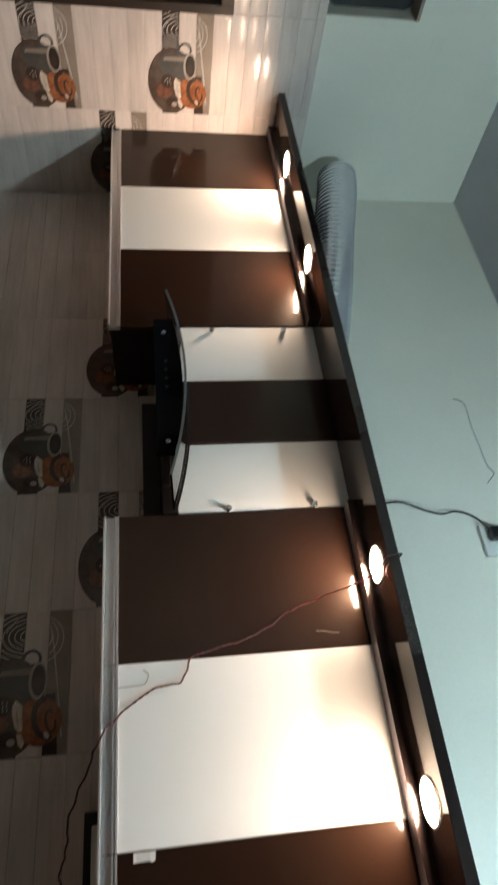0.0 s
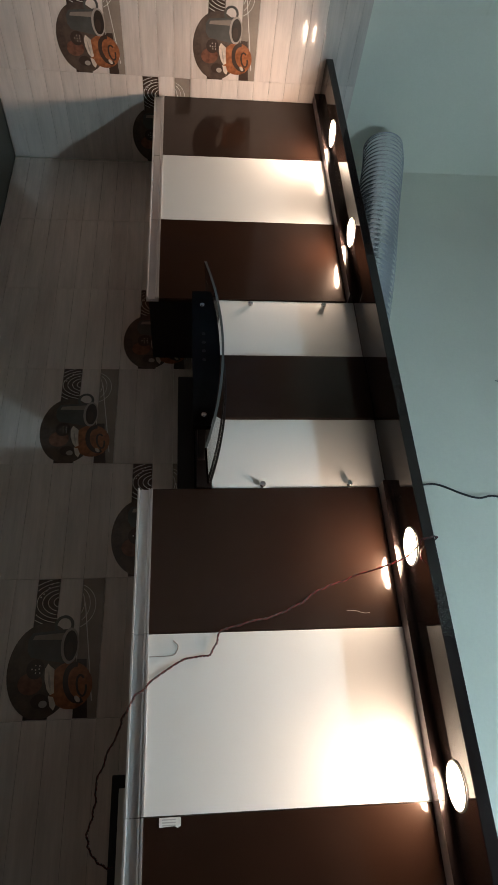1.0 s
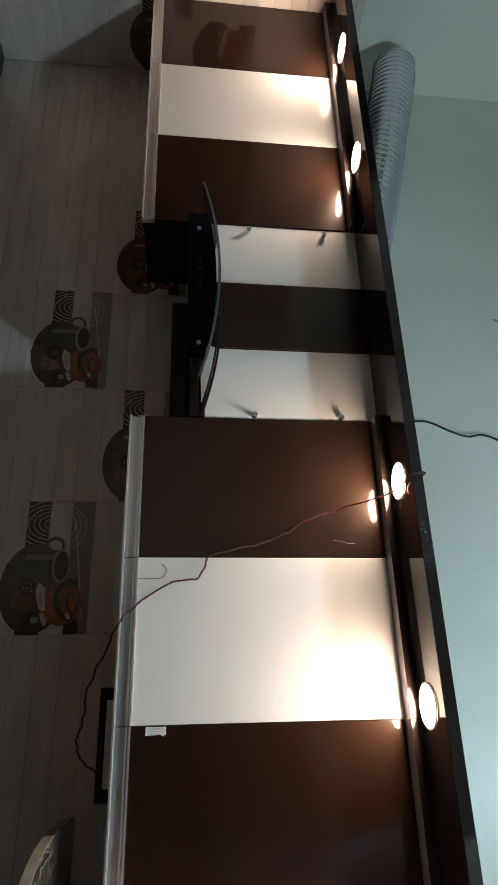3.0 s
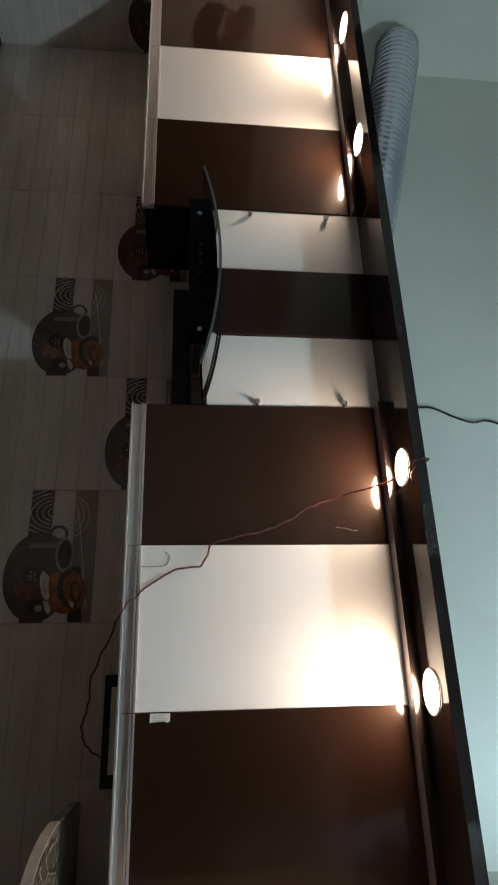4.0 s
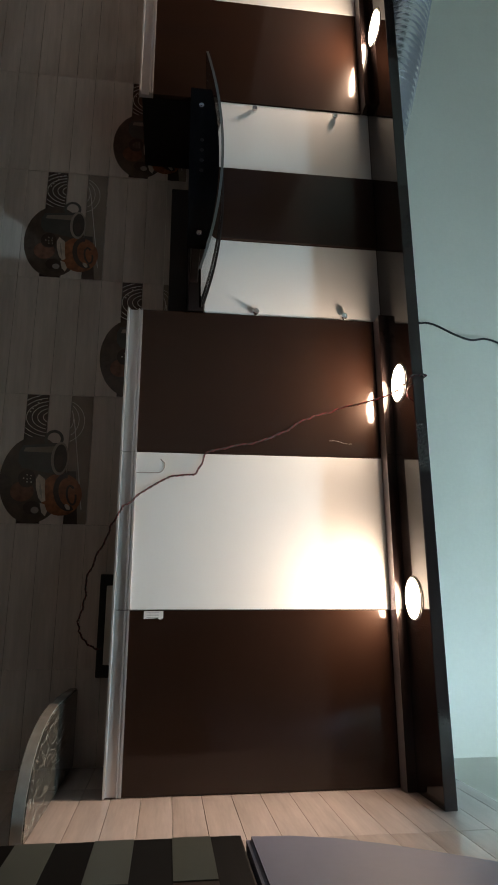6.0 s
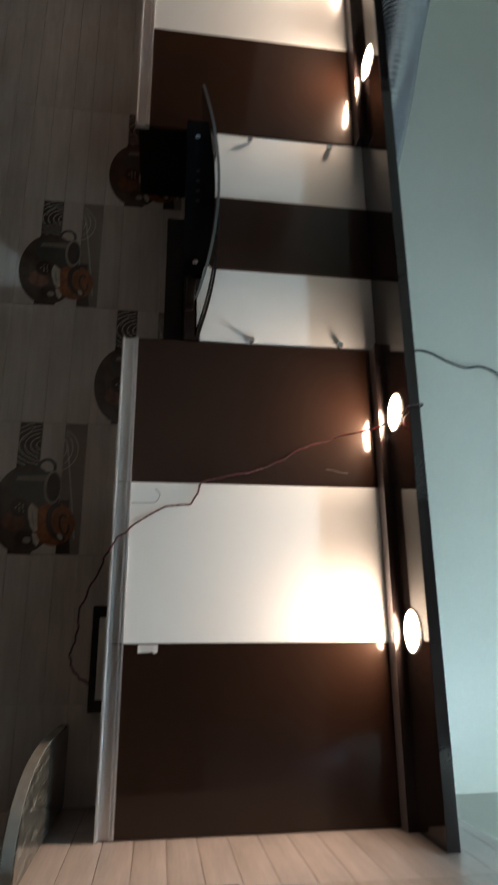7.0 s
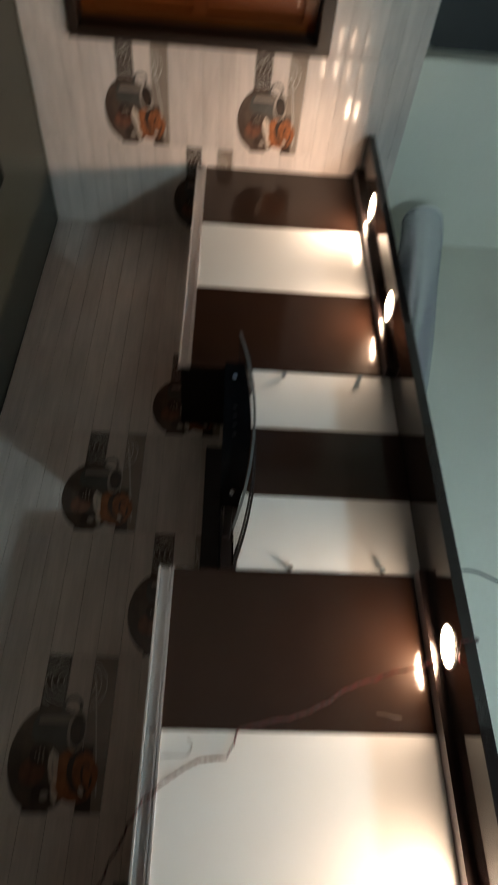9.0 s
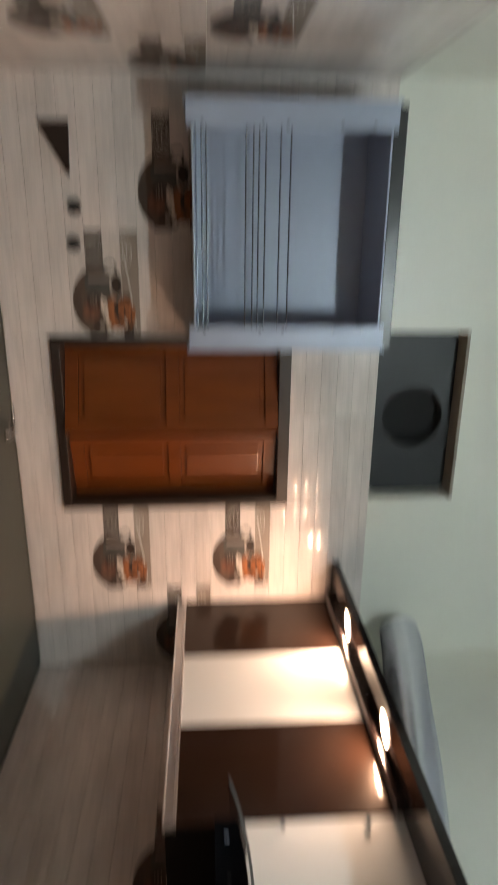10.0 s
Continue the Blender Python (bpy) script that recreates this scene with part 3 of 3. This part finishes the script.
part("cord", tube(bmesh.new(), spline([(-1.53, YB - 0.010, 2.42), (-1.524, YB - 0.012, 2.62), (-1.522, YB - 0.016, 2.70), (-1.478, YB - 0.022, 2.79), (-1.458, YB - 0.026, 2.85), (-1.466, YB - 0.026, 2.91), (-1.44, YB - 0.028, 2.975), (-1.37, YB - 0.032, 3.03)], 16), 0.0042, 8), PLASTIC_BLACK, cable, "", True)
part("plug", boxes((-1.385, -1.335, YB - 0.055, YB - 0.012, 3.02, 3.07), bevel=0.008), PLASTIC_BLACK, cable, "black plug")
socket = thing("wall_socket", (-1.34, YB, 3.02), "white wall socket plate on the painted wall", "socket")
part("plate", boxes((-1.41, -1.28, YB - 0.010, YB + 0.0075, 2.995, 3.085), bevel=0.003), PLASTIC_WHITE, socket)
loose = thing("loose_wire", (-1.8, YB, 3.05), "thin loose wire hanging on the painted wall", "wire")
part("strand", tube(bmesh.new(), spline([(-2.035, YB - 0.004, 3.075), (-1.99, YB - 0.05, 3.075), (-1.95, YB - 0.06, 3.085), (-1.84, YB - 0.06, 3.08), (-1.75, YB - 0.06, 3.085), (-1.66, YB - 0.05, 3.095), (-1.63, YB - 0.03, 3.125), (-1.60, YB - 0.004, 3.10)], 12), 0.0022, 6), surface("grey_wire", (0.25, 0.27, 0.27), 0.5), loose, "", True)
outlet = thing("wall_outlet", (XL, -0.47, 3.085), "small pale blank cover plate high on the painted wall", "cover plate")
part("plate", boxes((XW + 0.0005, XW + 0.0035, -0.505, -0.435, 3.055, 3.115), bevel=0.002), PAINT, outlet)

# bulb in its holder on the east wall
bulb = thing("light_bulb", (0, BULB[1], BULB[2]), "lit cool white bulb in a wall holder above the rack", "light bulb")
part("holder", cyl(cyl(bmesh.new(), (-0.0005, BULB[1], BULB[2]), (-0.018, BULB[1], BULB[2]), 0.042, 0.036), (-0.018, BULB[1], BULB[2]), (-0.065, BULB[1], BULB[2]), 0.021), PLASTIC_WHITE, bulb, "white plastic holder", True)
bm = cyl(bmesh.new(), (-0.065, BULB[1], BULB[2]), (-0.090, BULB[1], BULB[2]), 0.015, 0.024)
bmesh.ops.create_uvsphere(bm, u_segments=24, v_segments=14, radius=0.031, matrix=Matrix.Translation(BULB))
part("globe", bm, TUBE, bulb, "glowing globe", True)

# small bracket by the rack
wedge = thing("wall_bracket", (XL, -2.18, 1.10), "dark brown triangular bracket on the plank tiles", "bracket")
bm = extrude(bmesh.new(), [(-2.236, 1.066), (-2.238, 1.193), (-2.037, 1.184), (-2.045, 1.172)], "x", XL + 0.0005, XL + 0.016)
part("plate", bm, FRAME_WOOD, wedge)

# tap over the counter
tap = thing("wall_tap", (XL, -0.99, 0.95), "chrome kitchen tap at the counter by the wall", "tap")
part("spout", tube(bmesh.new(), spline([(XL + 0.08, -0.99, COUNTER_Z), (XL + 0.08, -0.99, 0.865), (XL + 0.11, -0.99, 0.890), (XL + 0.19, -0.98, 0.888), (XL + 0.21, -0.98, 0.868)], 8), 0.011, 12), CHROME, tap, "", True)
part("lever", cyl(bmesh.new(), (XL + 0.08, -1.08, 0.872), (XL + 0.08, -0.93, 0.868), 0.008), CHROME, tap, "", True)
for vy, vz in ((-1.915, 1.191), (-1.766, 1.178)):
    v = thing("valve_cap", (XL, vy, vz), "small dark round valve cap on the tiles", "valve", "valve caps")
    part("cap", cyl(cyl(bmesh.new(), (XL + 0.0005, vy, vz), (XL + 0.012, vy, vz), 0.030, 0.026), (XL + 0.012, vy, vz), (XL + 0.035, vy, vz), 0.016, 0.013), PLASTIC_BLACK, v, "", True)

# ---------------------------------------------------------------- plank tiles
TW, TH, PL = 0.4505, 0.300, 0.075
ROW0 = 0.847          # bottom of the first row
GAP = 0.0006


def disc(u, v, ru, rv, n=28, a0=0.0, a1=360.0, tilt=0.0):
    out = []
    for k in range(n):
        a = radians(a0 + (a1 - a0) * k / (n - (0 if a1 - a0 >= 360 else 1)))
        x, y = ru * math.cos(a), rv * math.sin(a)
        out.append((u + x * math.cos(tilt) - y * math.sin(tilt), v + x * math.sin(tilt) + y * math.cos(tilt)))
    return out


def stroke(points, w):
    left, right = [], []
    for i, (u, v) in enumerate(points):
        a, b = points[max(i - 1, 0)], points[min(i + 1, len(points) - 1)]
        d = Vector((b[0] - a[0], b[1] - a[1])).normalized() * w / 2
        left.append((u - d.y, v + d.x))
        right.append((u + d.y, v - d.x))
    return left, right


def motif_mesh():
    """The printed picture of a decorated tile: bands, swirls, plate, mug and a tart, as flat layers."""
    bm = bmesh.new()

    def flat(pts, h, mat):
        f = bm.faces.new([bm.verts.new((u, -h, v)) for u, v in pts])
        f.material_index = mat

    def line(pts, w, h, mat):
        a, b = stroke(pts, w)
        va, vb = [bm.verts.new((u, -h, v)) for u, v in a], [bm.verts.new((u, -h, v)) for u, v in b]
        for i in range(len(pts) - 1):
            bm.faces.new((va[i], va[i + 1], vb[i + 1], vb[i])).material_index = mat

    b1, b2 = (PL + 0.001, 2 * PL - 0.001), (3 * PL + 0.001, 4 * PL - 0.0015)
    e = TW - 0.002
    flat([(0.002, b1[0]), (0.33, b1[0]), (0.33, b1[1]), (0.002, b1[1])], 0.0004, 0)
    flat([(0.33, b1[0]), (e, b1[0]), (e, b1[1]), (0.33, b1[1])], 0.0004, 0)
    flat([(0.002, b2[0]), (0.27, b2[0]), (0.27, b2[1]), (0.002, b2[1])], 0.0004, 1)
    flat([(0.27, b2[0]), (e, b2[0]), (e, b2[0] + 0.045), (0.27, b2[0] + 0.03)], 0.0005, 0)
    flat([(0.27, b2[0] + 0.03), (e, b2[0] + 0.045), (e, b2[1]), (0.27, b2[1])], 0.0004, 1)
    # swirls on the two bands
    for r in (0.018, 0.030, 0.042, 0.054, 0.066, 0.078):
        for lo, hi in (b1, b2):
            pts = []
            for k in range(73):
                a = 2 * math.pi * k / 72
                lift = 0.010 * math.cos(2 * a) if hi > 0.2 else 0.0
                u, v = 0.082 + r * 1.05 * math.cos(a) + (0.35 * (r - 0.04) if hi > 0.2 else 0), 0.162 + r * 1.55 * math.sin(a) + lift
                inside = lo < v < hi and 0.004 < u < 0.2
                if inside:
                    pts.append((u, v))
                if (not inside or k == 72) and len(pts) > 2:
                    line(pts, 0.0024, 0.0008, 8)
                    pts = []
                elif not inside:
                    pts = []
    for k in range(5):
        flat(disc(0.020 + 0.011 * k, 0.122 - 0.008 * k, 0.0028, 0.0028, 8), 0.0008, 8)
    line([(0.085, b2[0] + 0.012), (0.25, b2[0] + 0.035), (0.40, b2[0] + 0.055)], 0.0032, 0.0009, 8)
    # plate with its rim
    flat(disc(0.300, 0.118, 0.148, 0.108, 48), 0.0010, 2)
    # dotted ball, biscuit and nuts
    flat(disc(0.298, 0.098, 0.031, 0.028, 22), 0.0017, 0)
    for du, dv in ((-0.012, 0.0), (0, 0.012), (0.012, 0.002), (0, -0.010), (-0.010, 0.013), (0.012, 0.015), (0.002, 0.001)):
        flat(disc(0.298 + du, 0.098 + dv, 0.0024, 0.0024, 7), 0.0019, 7)
    flat(disc(0.342, 0.086, 0.034, 0.038, 24), 0.0016, 9)
    flat(disc(0.395, 0.120, 0.022, 0.026, 16), 0.0016, 0)
    flat(disc(0.404, 0.132, 0.011, 0.013, 12), 0.0019, 4)
    # mug: handle, body with a lit flank, rim and inside
    line(disc(0.160, 0.176, 0.028, 0.027, 20) + disc(0.160, 0.176, 0.028, 0.027, 20)[:1], 0.010, 0.0018, 3)
    flat([(0.184, 0.078), (0.205, 0.066), (0.240, 0.066), (0.262, 0.080), (0.284, 0.196), (0.172, 0.198)], 0.0021, 3)
    flat([(0.192, 0.085), (0.206, 0.080), (0.208, 0.196), (0.184, 0.196)], 0.0023, 1)
    # tart with a dark spiral
    flat(disc(0.350, 0.212, 0.072, 0.068, 32, tilt=0.3), 0.0020, 6)
    line(disc(0.342, 0.232, 0.056, 0.036, 28, 165, 375, 0.2), 0.017, 0.0023, 0)
    line(disc(0.352, 0.246, 0.032, 0.014, 22, 130, 450, 0.2), 0.007, 0.0023, 0)
    flat(disc(0.392, 0.236, 0.012, 0.007, 12, tilt=0.7), 0.0026, 7)
    flat(disc(0.227, 0.200, 0.058, 0.029, 32), 0.0027, 4)
    flat(disc(0.227, 0.202, 0.049, 0.022, 28), 0.0030, 5)
    flat(disc(0.240, 0.198, 0.026, 0.013, 20), 0.0033, 0)
    # folded napkin
    flat([(0.282, 0.136), (0.300, 0.128), (0.330, 0.130), (0.362, 0.140), (0.378, 0.152), (0.372, 0.164), (0.340, 0.160), (0.300, 0.158)], 0.0024, 7)
    flat([(0.380, 0.146), (0.412, 0.154), (0.424, 0.166), (0.408, 0.172), (0.384, 0.162)], 0.0024, 7)
    flat([(0.300, 0.140), (0.340, 0.142), (0.366, 0.152), (0.340, 0.150)], 0.0027, 4)
    bmesh.ops.recalc_face_normals(bm, faces=bm.faces)
    for f in bm.faces:
        if f.normal.y > 0:
            f.normal_flip()
    me = bpy.data.meshes.new("printed_picture")
    bm.to_mesh(me)
    bm.free()
    for p in PRINTS:
        me.materials.append(p)
    return me


MOTIF = motif_mesh()
tile_meshes = {}


def tile_mesh(w, va, vb):
    """One tile, or the cut rest of one, with its plank grooves; local x along, z up, front towards -y."""
    key = (round(w, 3), round(va, 3), round(vb, 3))
    if key in tile_meshes:
        return tile_meshes[key]
    bm = bmesh.new()
    c, cuts = 0.007, [va] + [PL * k for k in range(1, 4) if va + 0.004 < PL * k < vb - 0.004] + [vb]
    for p, q in zip(cuts, cuts[1:]):
        back = [bm.verts.new(v) for v in ((GAP, 0.008, p + 0.0006), (w - GAP, 0.008, p + 0.0006), (w - GAP, 0.008, q - 0.0006), (GAP, 0.008, q - 0.0006))]
        mid = [bm.verts.new((v.co.x, 0.0009, v.co.z)) for v in back]
        top = [bm.verts.new((v.co.x + (c if k in (0, 3) else -c), 0.0, v.co.z + (c if k < 2 else -c))) for k, v in enumerate(back)]
        for a, b in ((back, mid), (mid, top)):
            for k in range(4):
                bm.faces.new((a[k - 1], a[k], b[k], b[k - 1]))
        bm.faces.new(top)
    bmesh.ops.recalc_face_normals(bm, faces=bm.faces)
    me = bpy.data.meshes.new("tile")
    bm.to_mesh(me)
    bm.free()
    me.materials.append(TILE)
    for p in me.polygons:
        p.use_smooth = True
    me.set_sharp_from_angle(angle=radians(35))
    tile_meshes[key] = me
    return me


def tile_wall(parent, origin, turn, u_start, u_end, first, z_lo, z_hi, motifs, hole=None):
    """Tiles between u_start and u_end of a wall; column c starts at first + c * TW."""
    base = base_of(parent)
    c0 = math.floor((u_start - first) / TW + 1e-6)
    c1 = math.ceil((u_end - first) / TW - 1e-6)
    for c in range(c0, c1):
        for r in range(0, 7):
            ua, ub = max(u_start, first + c * TW), min(u_end, first + (c + 1) * TW)
            za, zb = max(z_lo, ROW0 + r * TH), min(z_hi, ROW0 + (r + 1) * TH)
            if ub - ua < 0.01 or zb - za < 0.01:
                continue
            rects = [(ua, ub, za, zb)]
            if hole and ua < hole[1] and ub > hole[0] and za < hole[3] and zb > hole[2]:
                h = hole
                rects = [(ua, min(ub, h[0]), za, zb), (max(ua, h[1]), ub, za, zb),
                         (max(ua, h[0]), min(ub, h[1]), za, min(zb, h[2])), (max(ua, h[0]), min(ub, h[1]), max(za, h[3]), zb)]
            for a, b, lo, hi in rects:
                if b - a < 0.006 or hi - lo < 0.006:
                    continue
                v0 = ROW0 + r * TH
                ob = new("tile", tile_mesh(b - a, lo - v0, hi - v0))
                ob.parent = parent
                ob.matrix_basis = Matrix.Translation(-base) @ origin @ turn @ Matrix.Translation((a, 0, v0))
            if (c, r) in motifs:
                pic = new("printed_picture", MOTIF)
                pic.parent = ob
                pic.matrix_basis = Matrix.Translation((first + c * TW - rects[-1][0], 0, 0))
                tagged(pic, "printed plate, mug and tart picture")


tile_wall(wall_north, Matrix.Translation((0, YB, 0)), Matrix.Identity(4), XL, 0.0, -3.4335, COUNTER_Z, 1.80, {(3, 1), (5, 1), (2, 2), (4, 2)})
west, quarter = Matrix.Translation((XL, 0, 0)), Matrix.Rotation(radians(90), 4, "Z")
tile_wall(wall_west, west, quarter, WIN[0], YB, -0.5405, COUNTER_Z, TILE_TOP, {(0, 1), (0, 3), (1, 2)}, WIN)
tile_wall(wall_west, west, quarter, YS, WIN[0], -1.823, COUNTER_Z, TILE_TOP, {(0, 1), (-1, 2)})
tile_wall(wall_east, Matrix.Identity(4), Matrix.Rotation(radians(-90), 4, "Z"), -YB, 1.6, -0.561, COUNTER_Z, TILE_TOP, set())
tile_wall(wall_return, Matrix.Translation((0, YS, 0)), Matrix.Rotation(radians(180), 4, "Z"), 1.35, -XL, 2.972, COUNTER_Z, TILE_TOP, {(0, 2), (-1, 1), (-1, 3)})
